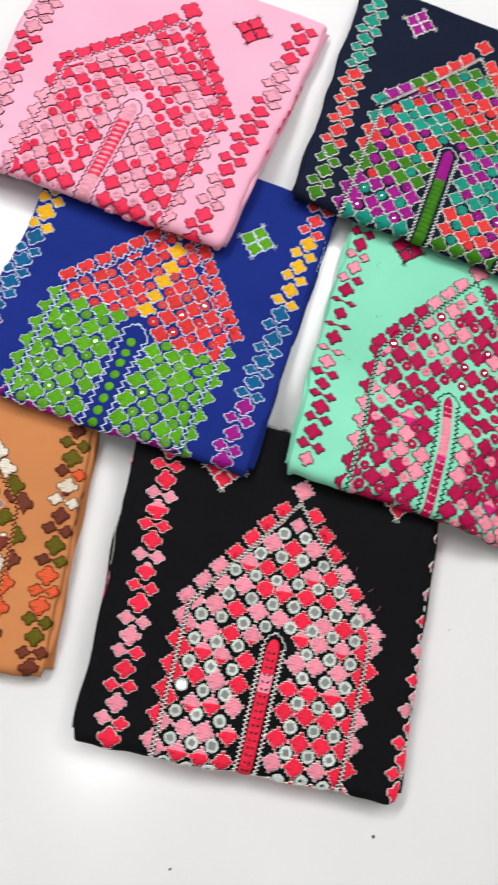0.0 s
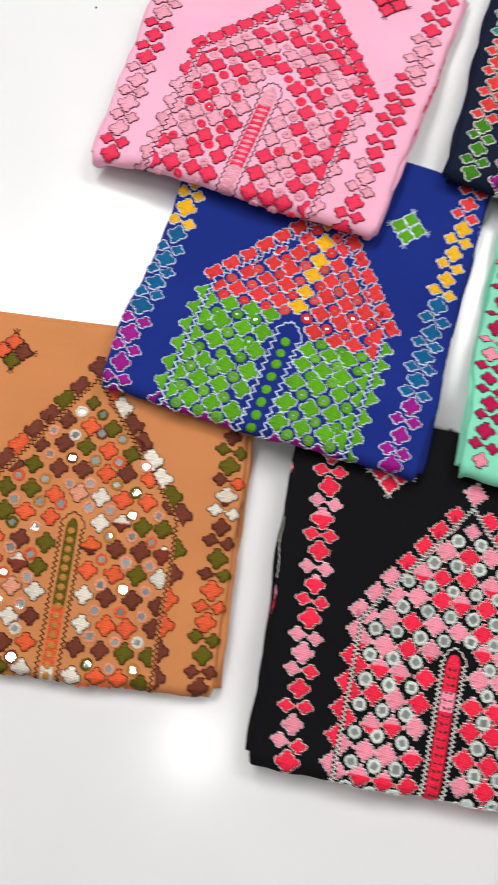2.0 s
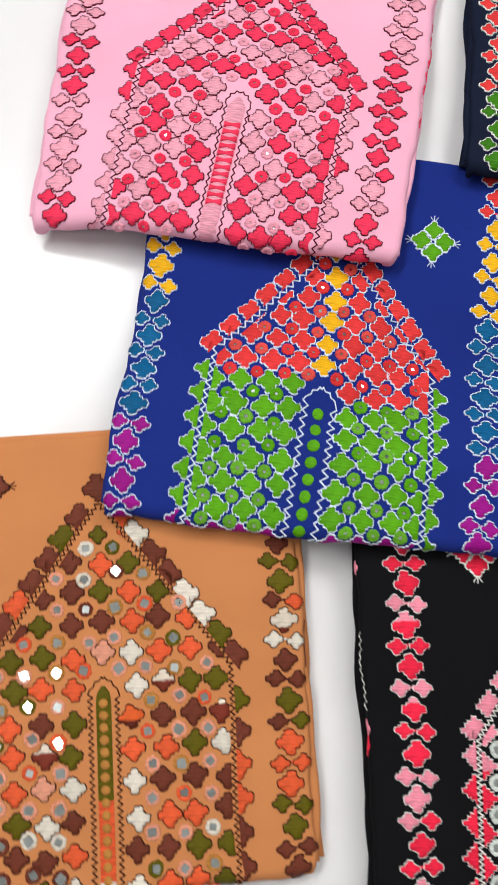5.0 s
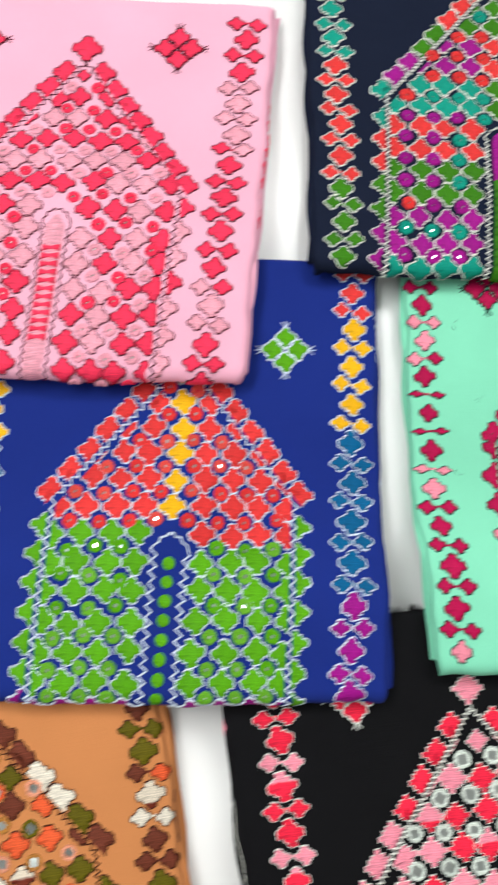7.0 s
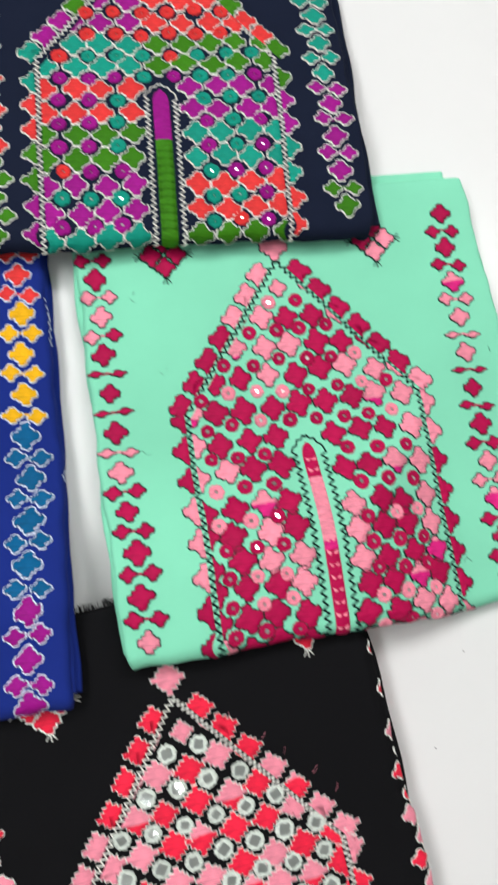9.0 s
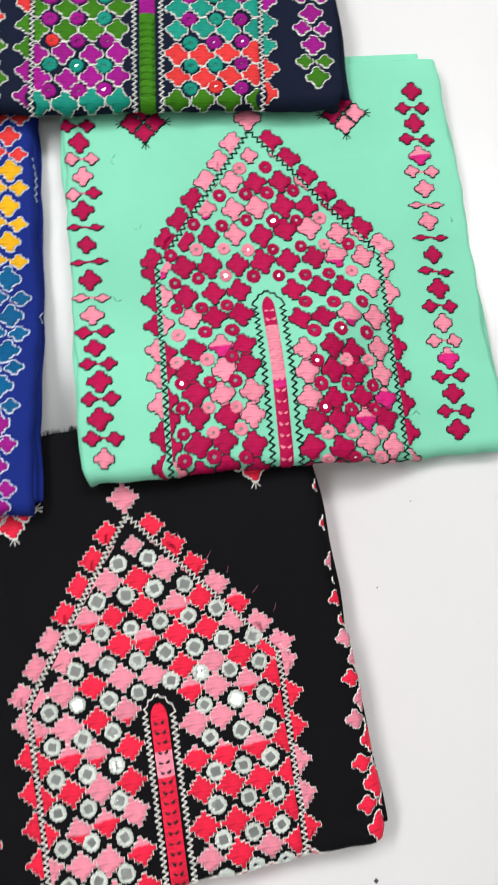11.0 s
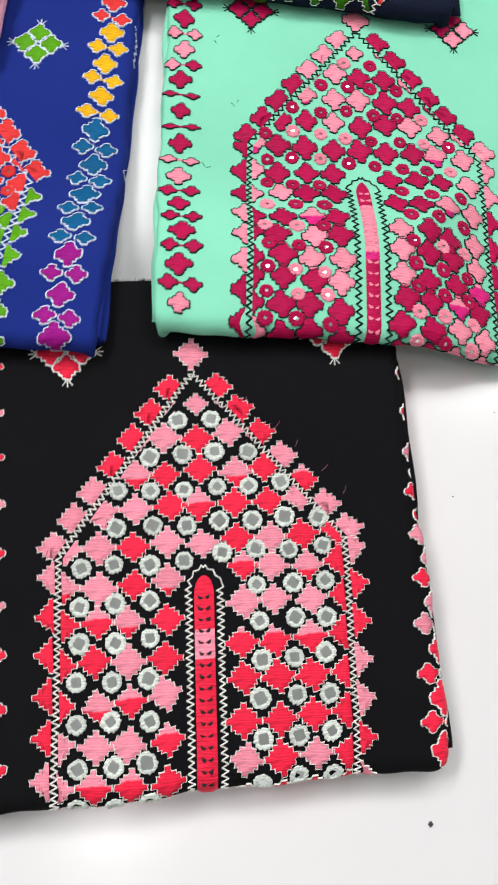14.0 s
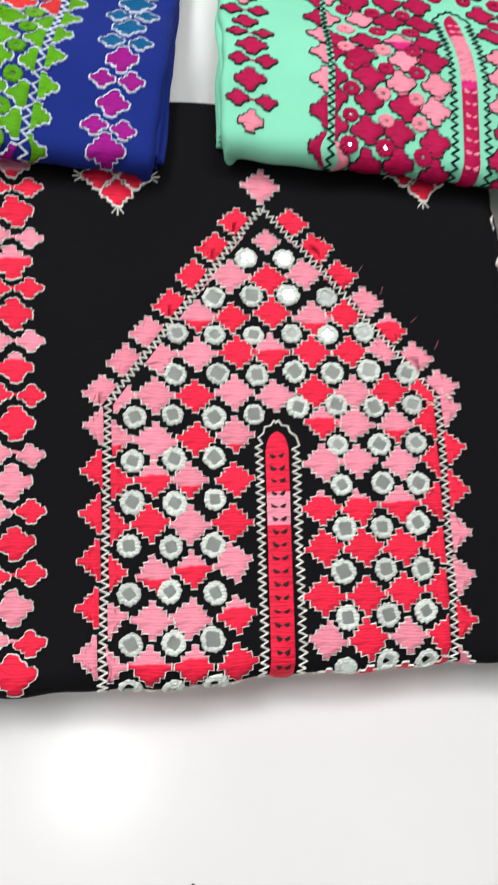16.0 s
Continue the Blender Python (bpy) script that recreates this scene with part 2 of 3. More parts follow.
# ---- the folded fabrics ----
class Cloth:
    """A folded length of fabric: four corners on the table, width and depth, thickness, the cloths it lies on."""

    def __init__(self, corners, size, thick, under=(), roll=(0.004, 0.004), seed=0, drape=0.10):
        self.c = [np.array(p) for p in corners]
        self.w, self.d = size
        self.t, self.under, self.roll, self.seed, self.drape = thick, under, roll, seed, drape
        self.front = 0.010

    def plan(self, x, y):
        s, t = (x / self.w + 0.5)[:, None], (y / self.d)[:, None]
        a, b, c, d = self.c
        return a * (1 - s) * (1 - t) + b * s * (1 - t) + c * (1 - s) * t + d * s * t

    def outside(self, p):
        """How far the places p lie outside the outline (negative inside)."""
        a, b, c, d = self.c
        best = np.full(len(p), -1.0)
        for m, n in ((a, b), (b, d), (d, c), (c, a)):
            e = (n - m) / np.linalg.norm(n - m)
            best = np.maximum(best, (p - m) @ np.array((e[1], -e[0])))
        return best

    def base(self, p):
        z = np.zeros(len(p))
        for u in self.under:
            k = np.clip(u.outside(p) / self.drape, 0, 1)
            z = np.maximum(z, (u.base(p) + u.t + 0.0012) * (1 - k * k * (3 - 2 * k)))
        return z

    def wave(self, u, v):
        q = self.seed * 1.7
        return (0.0007 * np.sin(31 * u + 17 * v + q) + 0.0006 * np.sin(-23 * u + 41 * v + 2 * q) + 0.0004 * np.sin(77 * u + 20 * v + 3 * q) + 0.0003 * np.sin(15 * u - 96 * v + q) + 0.00035 * np.sin(130 * u + 55 * v + 1.4 * q) * np.sin(19 * u - 23 * v + q))

    def edge_wave(self, v, side):
        q = self.seed * 2.3 + side
        return 0.0010 * np.sin(27 * v + q) + 0.0008 * np.sin(71 * v + 2.1 * q) + 0.0005 * np.sin(190 * v + 1.3 * q)

    def place(self, u, v):
        """The top sheet at (u, v), rolled over its edges."""
        u, v = np.asarray(u, float), np.asarray(v, float)
        x, y, drop = u.copy(), v.copy(), np.zeros(len(u))
        for side, r in ((-1, self.roll[0]), (1, self.roll[1])):
            flat = self.w / 2 - r
            over = side * u - flat
            th = np.clip(over / r, 0, math.pi / 2)
            x = np.where(over > 0, side * (flat + r * np.sin(th)), x)
            drop = np.where(over > 0, r * (1 - np.cos(th)) + np.maximum(0, over - r * math.pi / 2), drop)
        x = x + self.edge_wave(v, 0.0) * np.clip(-u / self.w * 2, 0, 1) ** 3 + self.edge_wave(v, 1.0) * np.clip(u / self.w * 2, 0, 1) ** 3
        r = self.front
        over = r - v
        th = np.clip(over / r, 0, math.pi / 2)
        y = np.where(over > 0, r - r * np.sin(th) + 0.6 * np.maximum(0, over - r * math.pi / 2), y)
        drop = drop + np.where(over > 0, r * (1 - np.cos(th)) + np.maximum(0, over - r * math.pi / 2), 0)
        r = 0.004
        over = v - (self.d - r)
        th = np.clip(over / r, 0, math.pi / 2)
        y = np.where(over > 0, self.d - r + r * np.sin(th), y)
        drop = drop + np.where(over > 0, r * (1 - np.cos(th)) + np.maximum(0, over - r * math.pi / 2), 0)
        y = y + self.edge_wave(u, 2.0) * np.clip(1 - v / self.d * 2, 0, 1) ** 4
        x = x - np.sign(u) * np.clip(np.abs(u) / self.w * 2, 0, 1) ** 10 * (0.003 * np.clip(1 - v / 0.024, 0, 1) ** 2 + 0.9 * np.clip(-v - 0.003, 0, 0.008))
        p = self.plan(x, y)
        z = self.base(p)
        return np.column_stack((p, z + np.maximum(self.t - drop + self.wave(u, v), 0.0008)))

    def on(self, u, v, h=0.0):
        """Places at height h over the sheet, along its normal."""
        u, v = np.atleast_1d(np.asarray(u, float)), np.atleast_1d(np.asarray(v, float))
        p, e = self.place(u, v), 0.0012
        n = np.cross(self.place(u + e, v) - self.place(u - e, v), self.place(u, v + e) - self.place(u, v - e))
        n /= np.maximum(np.linalg.norm(n, axis=1), 1e-12)[:, None]
        return p + n * np.broadcast_to(np.asarray(h, float), (len(p),))[:, None]


def grid_faces(nu, nv, off=0, flip=False):
    f = []
    for j in range(nv - 1):
        for i in range(nu - 1):
            a = off + j * nu + i
            q = (a, a + 1, a + nu + 1, a + nu)
            f.append(q[::-1] if flip else q)
    return f


def top_sheet(cl, parent, mat):
    rl, rr, sheet = cl.roll[0], cl.roll[1], 0.0065
    us = np.concatenate((np.linspace(-cl.w / 2 - rl * 0.571 - max(0, sheet - rl), -cl.w / 2 + rl, 7)[:-1], np.linspace(-cl.w / 2 + rl, cl.w / 2 - rr, 70), np.linspace(cl.w / 2 - rr, cl.w / 2 + rr * 0.571 + max(0, sheet - rr), 7)[1:]))
    vs = np.concatenate((np.linspace(-0.0057 - (cl.t - cl.front), 0.010, 11)[:-1], np.linspace(0.010, cl.d - 0.004, 72), np.linspace(cl.d - 0.004, cl.d + 0.005, 6)[1:]))
    uu, vv = np.meshgrid(us, vs)
    uu, vv = uu.ravel(), vv.ravel()
    p = cl.on(uu, vv)
    me = mesh_from("top_sheet", p, grid_faces(len(us), len(vs)), [mat], np.column_stack((uu, vv)))
    return part("top_sheet", me, parent)


def inner_layer(cl, parent, mat, z0, z1, left, right, back, seed):
    """One folded ply under the top sheet, a flat pad with rounded rims."""
    r = (z1 - z0) / 2
    rim = np.array((0, 0.06, 0.25, 0.6, 1.0)) * r * 1.6
    u0, u1, v0, v1 = -cl.w / 2 - left, cl.w / 2 + right, 0.010, cl.d + back
    us = np.concatenate((u0 + rim, np.linspace(u0 + rim[-1], u1 - rim[-1], 16)[1:-1], u1 - rim[::-1]))
    vs = np.concatenate((v0 + rim, np.linspace(v0 + rim[-1], v1 - rim[-1], 26)[1:-1], v1 - rim[::-1]))
    uu, vv = np.meshgrid(us, vs)
    uu, vv = uu.ravel(), vv.ravel()
    near = np.minimum(np.minimum(uu - u0, u1 - uu), np.minimum(vv - v0, v1 - vv))
    k = np.clip(near / rim[-1], 0, 1)
    half = r * np.sqrt(np.maximum(0, 1 - (1 - k) ** 2))
    wob = 0.0014 * np.sin(37 * vv + seed) + 0.0009 * np.sin(83 * vv + 2 * seed)
    p = cl.plan(uu + wob * np.clip(np.abs(uu) / cl.w * 2, 0, 1) ** 3, vv)
    z = cl.base(p) + (z0 + z1) / 2
    top, bot = np.column_stack((p, z + half)), np.column_stack((p, z - half))
    nu, nv = len(us), len(vs)
    me = mesh_from("folded_ply", np.vstack((top, bot)), grid_faces(nu, nv) + grid_faces(nu, nv, nu * nv, True), [mat], np.tile(np.column_stack((uu, vv)), (2, 1)))
    return part("folded_ply", me, parent)


# outline of a motif of radius 1: a stepped diamond or a rounder four-lobed flower
def outline_of(kind, rnd, tilt=0.0):
    if kind == "step":
        quarter = [(1.03, 0.17), (0.70, 0.19), (0.70, 0.50), (0.46, 0.47), (0.50, 0.70), (0.19, 0.70), (0.17, 1.03)]
    elif kind == "lobe":
        quarter = [(1.06, 0.15), (0.93, 0.37), (0.65, 0.37), (0.58, 0.58), (0.37, 0.65), (0.37, 0.93), (0.15, 1.06)]
    else:
        quarter = [(math.cos(a), math.sin(a)) for a in np.linspace(0.13, math.pi / 2 - 0.13, 5)]
    pts = []
    for k in range(4):
        c, s = math.cos(k * math.pi / 2), math.sin(k * math.pi / 2)
        pts += [(c * x - s * y, s * x + c * y) for x, y in quarter]
    pts = np.array(pts)
    amount = 0.03 if kind == "round" else (0.035 if kind == "step" else 0.06)
    pts = pts + np.array([(rnd.uniform(-amount, amount), rnd.uniform(-amount, amount)) for _ in pts])
    if kind != "round":  # ragged stitch ends between the corners
        half = (pts + np.roll(pts, -1, axis=0)) / 2
        half = half * np.array([1 + rnd.uniform(-0.06, 0.03) for _ in half])[:, None]
        pts = np.stack((pts, half), axis=1).reshape(-1, 2)
    q = rnd.gauss(0, 0.07) + tilt
    pts = pts * np.array((rnd.uniform(0.94, 1.06), rnd.uniform(0.94, 1.06)))
    return pts @ np.array(((math.cos(q), math.sin(q)), (-math.sin(q), math.cos(q))))


def clipped(pts, p, n):
    """The polygon cut to the side of the line through p that n points to."""
    out = []
    d = (pts - p) @ n
    for i in range(len(pts)):
        j = (i + 1) % len(pts)
        if d[i] >= 0:
            out.append(pts[i])
        if d[i] * d[j] < 0:
            out.append(pts[i] + (pts[j] - pts[i]) * d[i] / (d[i] - d[j]))
    return np.array(out)


def motif(cl, parent, name, pts, mat, edge_mat, pad=0.0008, line=0.0008, label="", cuts=()):
    """A padded satin-stitch patch with an outlining thread as its sub-part; pts in (u, v)."""
    n = len(pts)
    if n < 4:
        return None
    c = pts.mean(axis=0)
    rings = [(1.0, 0.0002), (0.94, pad), (0.45, pad * 1.04)]
    uv = np.vstack([c + (pts - c) * k for k, _ in rings] + [c[None]])
    h = np.concatenate([np.full(n, z) for _, z in rings] + [[pad * 1.05]])
    faces = []
    for r in range(len(rings) - 1):
        for i in range(n):
            j = (i + 1) % n
            faces.append((r * n + i, r * n + j, (r + 1) * n + j, (r + 1) * n + i))
    last = (len(rings) - 1) * n
    faces += [(last + i, last + (i + 1) % n, len(uv) - 1) for i in range(n)]
    world_pts = cl.on(uv[:, 0], uv[:, 1], h)
    at = world_pts[-1].copy()
    ob = part(name, mesh_from(name, world_pts - at, faces, [mat], uv - c), parent, label, at)
    if edge_mat is not None:
        away = (pts - c) / np.maximum(np.linalg.norm(pts - c, axis=1), 1e-9)[:, None]
        loops = [(pts + away * line * 1.1, 0.0002), (pts + away * line * 0.6, pad + 0.0003), (pts - away * line * 0.5, pad + 0.0003)]
        uv2 = np.vstack([q for q, _ in loops])
        h2 = np.concatenate([np.full(n, z) for _, z in loops])
        f2 = []
        for r in range(2):
            for i in range(n):
                j = (i + 1) % n
                if any(abs((pts[i] - p) @ q) < 1e-6 and abs((pts[j] - p) @ q) < 1e-6 for p, q in cuts):
                    continue
                f2.append((r * n + i, r * n + j, (r + 1) * n + j, (r + 1) * n + i))
        part("outline_stitch", mesh_from("outline_stitch", cl.on(uv2[:, 0], uv2[:, 1], h2) - at, f2, [edge_mat], uv2 - c, False), ob)
    return ob


def mirror_work(cl, parent, u, v, r, ring_mat, rnd, hole=0.5, tip=0.05):
    """A little round mirror held by a raised ring of radial stitches."""
    n = 28
    ang = np.linspace(0, 2 * math.pi, n, endpoint=False) + rnd.uniform(0, 1)
    prof = [(1.0, 0.0002), (0.93, 0.0012), (0.72, 0.0017), (hole, 0.0013), (hole * 0.96, 0.0002)]
    wob = np.array([1 + (0.035 if i % 2 else -0.035) + rnd.uniform(-0.08, 0.08) for i in range(n)])
    turn = rnd.uniform(0, 1.5)
    square = [1 + (0.11 * np.cos(4 * (ang - turn)) if k <= hole else 0 * ang) for k, _ in prof]
    uv = np.vstack([np.column_stack((u + r * k * w4 * wob * np.cos(ang), v + r * k * w4 * wob * np.sin(ang))) for (k, _), w4 in zip(prof, square)])
    comb = np.array([1.0 if i % 2 else 0.75 for i in range(n)])
    h = np.concatenate([z * comb for _, z in prof])
    faces = [(q * n + i, q * n + (i + 1) % n, (q + 1) * n + (i + 1) % n, (q + 1) * n + i) for q in range(len(prof) - 1) for i in range(n)]
    at = cl.on(u, v)[0]
    ring = part("mirror_ring", mesh_from("mirror_ring", cl.on(uv[:, 0], uv[:, 1], h) - at, faces, [ring_mat], uv - (u, v), False), parent, "", at)
    k = r * (hole + 0.16)
    m = 10
    a2 = np.linspace(0, 2 * math.pi, m, endpoint=False)
    tu, tv = rnd.uniform(-tip, tip), rnd.uniform(-tip, tip)
    du, dv = k * np.cos(a2), k * np.sin(a2)
    disc = np.column_stack((u + du, v + dv))
    hh = 0.0006 + du * tu + dv * tv
    low = cl.on(disc[:, 0], disc[:, 1], 0.0001)
    pts = np.vstack((cl.on(disc[:, 0], disc[:, 1], hh), low))
    fs = [tuple(range(m))] + [(i, i + m, (i + 1) % m + m, (i + 1) % m) for i in range(m)]
    part("mirror_disc", mesh_from("mirror_disc", pts - at, fs, [MIRROR], np.vstack((disc, disc)), False), ring)
    return ring


def stitched_line(cl, parent, name, pts, mat, width=0.0009, height=0.0009):
    """Thread lying along a line of points in (u, v), as one strand with a raised back."""
    pts = np.asarray(pts, float)
    if len(pts) < 2:
        return None
    a, e = pts[:-1], pts[1:]
    d = e - a
    d /= np.maximum(np.linalg.norm(d, axis=1), 1e-9)[:, None]
    s = np.column_stack((-d[:, 1], d[:, 0])) * width / 2
    a, e, n = a - d * width * 0.25, e + d * width * 0.25, len(a)
    uv = np.vstack((a - s, a, a + s, e - s, e, e + s))
    h = np.concatenate([np.full(n, z) for z in (0.0002, height, 0.0002, 0.0002, height, 0.0002)])
    faces = []
    for i in range(n):
        k = [i + n * q for q in range(6)]
        faces += [(k[0], k[3], k[4], k[1]), (k[1], k[4], k[5], k[2])]
    p = cl.on(uv[:, 0], uv[:, 1], h)
    return part(name, mesh_from(name, p - p[0], faces, [mat], uv[:, ::-1] if abs(d[:, 1]).mean() > 0.7 else uv, False), parent, "", p[0])


def zigzag(a, b, amp, pitch, rnd):
    a, b = np.array(a), np.array(b)
    length = np.linalg.norm(b - a)
    n = max(2, int(length / pitch * 2))
    d = (b - a) / length
    s = np.array((-d[1], d[0]))
    return [a + d * length * i / n + s * amp * (1 if i % 2 else -1) * rnd.uniform(0.75, 1.2) for i in range(n + 1)]


def star(cl, parent, u, v, colours, mat_edge, spec, rnd, keep="NESW"):
    for way, key in zip("NESW", colours):
        if way not in keep:
            continue
        ang = {"N": 90, "E": 0, "S": -90, "W": 180}[way]
        c, s = math.cos(radians(ang)), math.sin(radians(ang))
        at = np.array((u + c * 0.0098, v + s * 0.0098))
        motif(cl, parent, "star_petal", at + outline_of("lobe", rnd) * 0.0077, THREADS[key], mat_edge)
        tip = at + np.array((c, s)) * 0.0078
        for spread in (-35, 0, 35):
            q = radians(ang + spread)
            stitched_line(cl, parent, "crow_foot_stitch", [tip, tip + 0.0028 * np.array((math.cos(q), math.sin(q))), tip + 0.0056 * np.array((math.cos(q), math.sin(q)))], mat_edge)


def strip(cl, parent, u_low, u_high, v0, pitch, big, pairs, edge, spec, rnd, v_max):
    """A border of large flowers with pairs of small ones between."""
    for i, key in enumerate(big):
        v = v0 + i * pitch
        f = v / cl.d
        u = u_low + (u_high - u_low) * f
        if v < v_max:
            motif(cl, parent, "border_flower", np.array((u + rnd.uniform(-0.001, 0.001), v)) + outline_of("lobe", rnd) * 0.0091 * rnd.uniform(0.93, 1.07) * np.array((spec.get("border", 1.0), 0.95 * min(1.0, spec.get("border", 1.0)))), THREADS[key], edge, line=spec["line"])
        v = v0 + (i + 0.5) * pitch
        if v < v_max and i < len(pairs):
            two = pairs[i]
            if len(two) == 1:
                two = two * 2
            for side, k2 in zip((-1, 1), two):
                squash = spec.get("leaf", {}).get(i, 1.0)
                motif(cl, parent, "small_flower", np.array((u + side * 0.0083, v + rnd.uniform(-0.0012, 0.0012) - side * 0.0006)) + outline_of("lobe", rnd) * 0.0061 * spec.get("border", 1.0) * np.array((1.10, 0.94 * squash)), THREADS[k2], edge, line=spec["line"])
            stitched_line(cl, parent, "joining_stitch", [(u - 0.003, v), (u, v + 0.0006), (u + 0.003, v)], THREADS[two[0]], 0.0016, 0.0006)


def centre_line(spec):
    """Where the middle of the panel runs, as (height, place) pairs from the hem up."""
    c0, c1 = spec["centre"]
    bend = spec.get("bend", spec["apex"])
    return lambda v: c0 + (c1 - c0) * min(1.0, max(0.0, v) / bend)


def yoke(cl, parent, spec, rnd):
    """The gabled neck panel: a lattice of flowers and mirrors inside a stitched line, with teeth outside it."""
    a, b, v0 = spec["a"], spec["b"], spec["v0"]
    sh, apex = spec["shoulder"], spec["apex"] - spec.get("drop", 0.0)
    half = {-1: spec["half"][0], 1: spec["half"][1]}
    mid = centre_line(spec)
    reach = lambda v, s: half[s] if v < sh else half[s] * max(0.0, (apex - v) / (apex - sh))
    edge, shape = THREADS[spec["edge"]], spec["shape"]
    slope = {}
    for s in (-1, 1):
        q = np.array((s * (apex - sh), half[s]))
        slope[s] = q / np.linalg.norm(q)
    wide, tall = spec["size"]

    cuts_in = lambda v: [(np.array((mid(v) + s * (half[s] - 0.0022), v)), np.array((-s * 1.0, 0.0))) for s in (-1, 1)] + [
        (np.array((mid(apex), apex - 0.0028)), -slope[s]) for s in (-1, 1)]

    def trimmed(pts, cuts):
        """Cuts a motif at the stitched lines."""
        for p, n in cuts:
            if len(pts) > 3:
                pts = clipped(pts, p, n)
        return pts

    def level(j):
        """Height of row j: given rows near the hem, even ones above."""
        given = spec.get("rows", ())
        if 0 <= j < len(given):
            return given[j]
        return given[-1] + (j - len(given) + 1) * b if given and j > 0 else v0 + j * b

    def spot(j, k):
        """Row j, column k: the two sides of the slit stand apart and a little out of step below its top."""
        v = level(j) if j == int(j) else (level(int(math.floor(j))) + level(int(math.floor(j)) + 1)) / 2
        apart = min(1.0, max(0.0, (spec["slit"] + 0.030 - v) / 0.035))
        side = (k > 0) - (k < 0)
        v += spec.get("step", 0.0) * apart * (side > 0)
        return mid(v) + k * a + side * spec.get("gap", 0.0) * apart, v

    rows, loose = int((apex - v0) / b) + 2, spec.get("loose", 0.0008)
    for j in range(-1, rows + 1):
        for k in range(-5, 6):
            u, v = spot(j, k)
            s = 1 if k >= 0 else -1
            if j < 0 or v < -0.016 or (k == 0 and v < spec["slit"] + 0.012):
                continue
            room = reach(v, s) - abs(u - mid(v))
            if room < -0.45 * a or v > apex - 0.007:
                continue
            key = spec["colour"](j, k, rnd)
            if key is None:
                continue
            shrink = rnd.uniform(0.95, 1.05) * min(1.0, max(0.55, (apex - v) / 0.028))
            pts = np.array((u + rnd.gauss(0, loose), v + rnd.gauss(0, loose))) + outline_of(shape, rnd, spec.get("tilt", 0.0)) * shrink * np.array((wide * a, tall * b))
            cuts = cuts_in(v)
            pts = trimmed(pts, cuts)
            if len(pts) > 5 and np.ptp(pts[:, 0]) > 0.005 and np.ptp(pts[:, 1]) > 0.005:
                motif(cl, parent, "flower_patch", pts, THREADS[key], edge, line=spec["line"], cuts=cuts)
        for k in range(-5, 5):
            u, vm = spot(j + 0.5, k + 0.5)
            s = 1 if k >= 0 else -1
            if vm < -0.006:
                continue
            if abs(u - mid(vm)) < a and vm < spec["slit"] - 0.001:
                continue
            if reach(vm, s) - abs(u - mid(vm)) < 0.20 * a or vm > apex - 0.014:
                continue
            key = spec["ring"](j, k, rnd)
            if key:
                mirror_work(cl, parent, u + rnd.gauss(0, loose), vm + rnd.gauss(0, loose), spec["ring_size"] * rnd.uniform(0.92, 1.08), THREADS[key], rnd, spec["hole"] * rnd.uniform(0.85, 1.12), spec.get("tip", 0.05))
    # stitched lines
    zz = THREADS[spec["line_thread"]]
    for s in (-1, 1):
        foot, knee, top = np.array((mid(0) + s * half[s], -0.008)), np.array((mid(sh) + s * half[s], sh)), np.array((mid(apex), apex))
        path = zigzag(foot, knee, spec["zig"], spec["pitch"], rnd) + zigzag(knee, top, spec["zig"], spec["pitch"], rnd)[1:]
        tagged(stitched_line(cl, parent, "zigzag_stitch", path, zz, spec["strand"]), kind="stuff")
    # teeth outside the line: flowers cut in half by it
    for s in (-1, 1):
        j, vt = 0, spot(0, s)[1] + spec.get("tooth_up", 0.3) * b
        while vt > 0.7 * b:
            vt -= b
        while vt < sh - 0.15 * b:
            if vt > -0.004:
                at = np.array((mid(vt) + s * half[s], vt))
                cuts = [(at + (s * 0.0020, 0.0), np.array((s * 1.0, 0.0)))]
                pts = trimmed(at + (s * 0.0024, 0) + outline_of(shape, rnd) * np.array((0.48 * a, 0.43 * b)), cuts)
                motif(cl, parent, "edge_tooth", pts, THREADS[spec["tooth"](s, j, rnd)], edge, line=spec["line"], cuts=cuts)
            vt += b
            j += 1
        n = spec["roof_teeth"]
        for i in range(n):
            f = (i + 0.15) / n
            line_at = np.array((mid(sh) + s * half[s], sh)) * (1 - f) + np.array((mid(apex), apex)) * f
            cuts = [(line_at + slope[s] * 0.0018, slope[s])]
            pts = trimmed(line_at + slope[s] * 0.0052 + outline_of(shape, rnd) * np.array((0.50 * a, 0.48 * a)), cuts)
            motif(cl, parent, "edge_tooth", pts, THREADS[spec["tooth"](s, j + i, rnd)], edge, line=spec["line"], cuts=cuts)
    motif(cl, parent, "finial_flower", np.array((mid(apex), spec["apex"] + 0.012)) + outline_of(shape, rnd) * 0.0105, THREADS[spec["finial"]], edge, line=spec["line"])


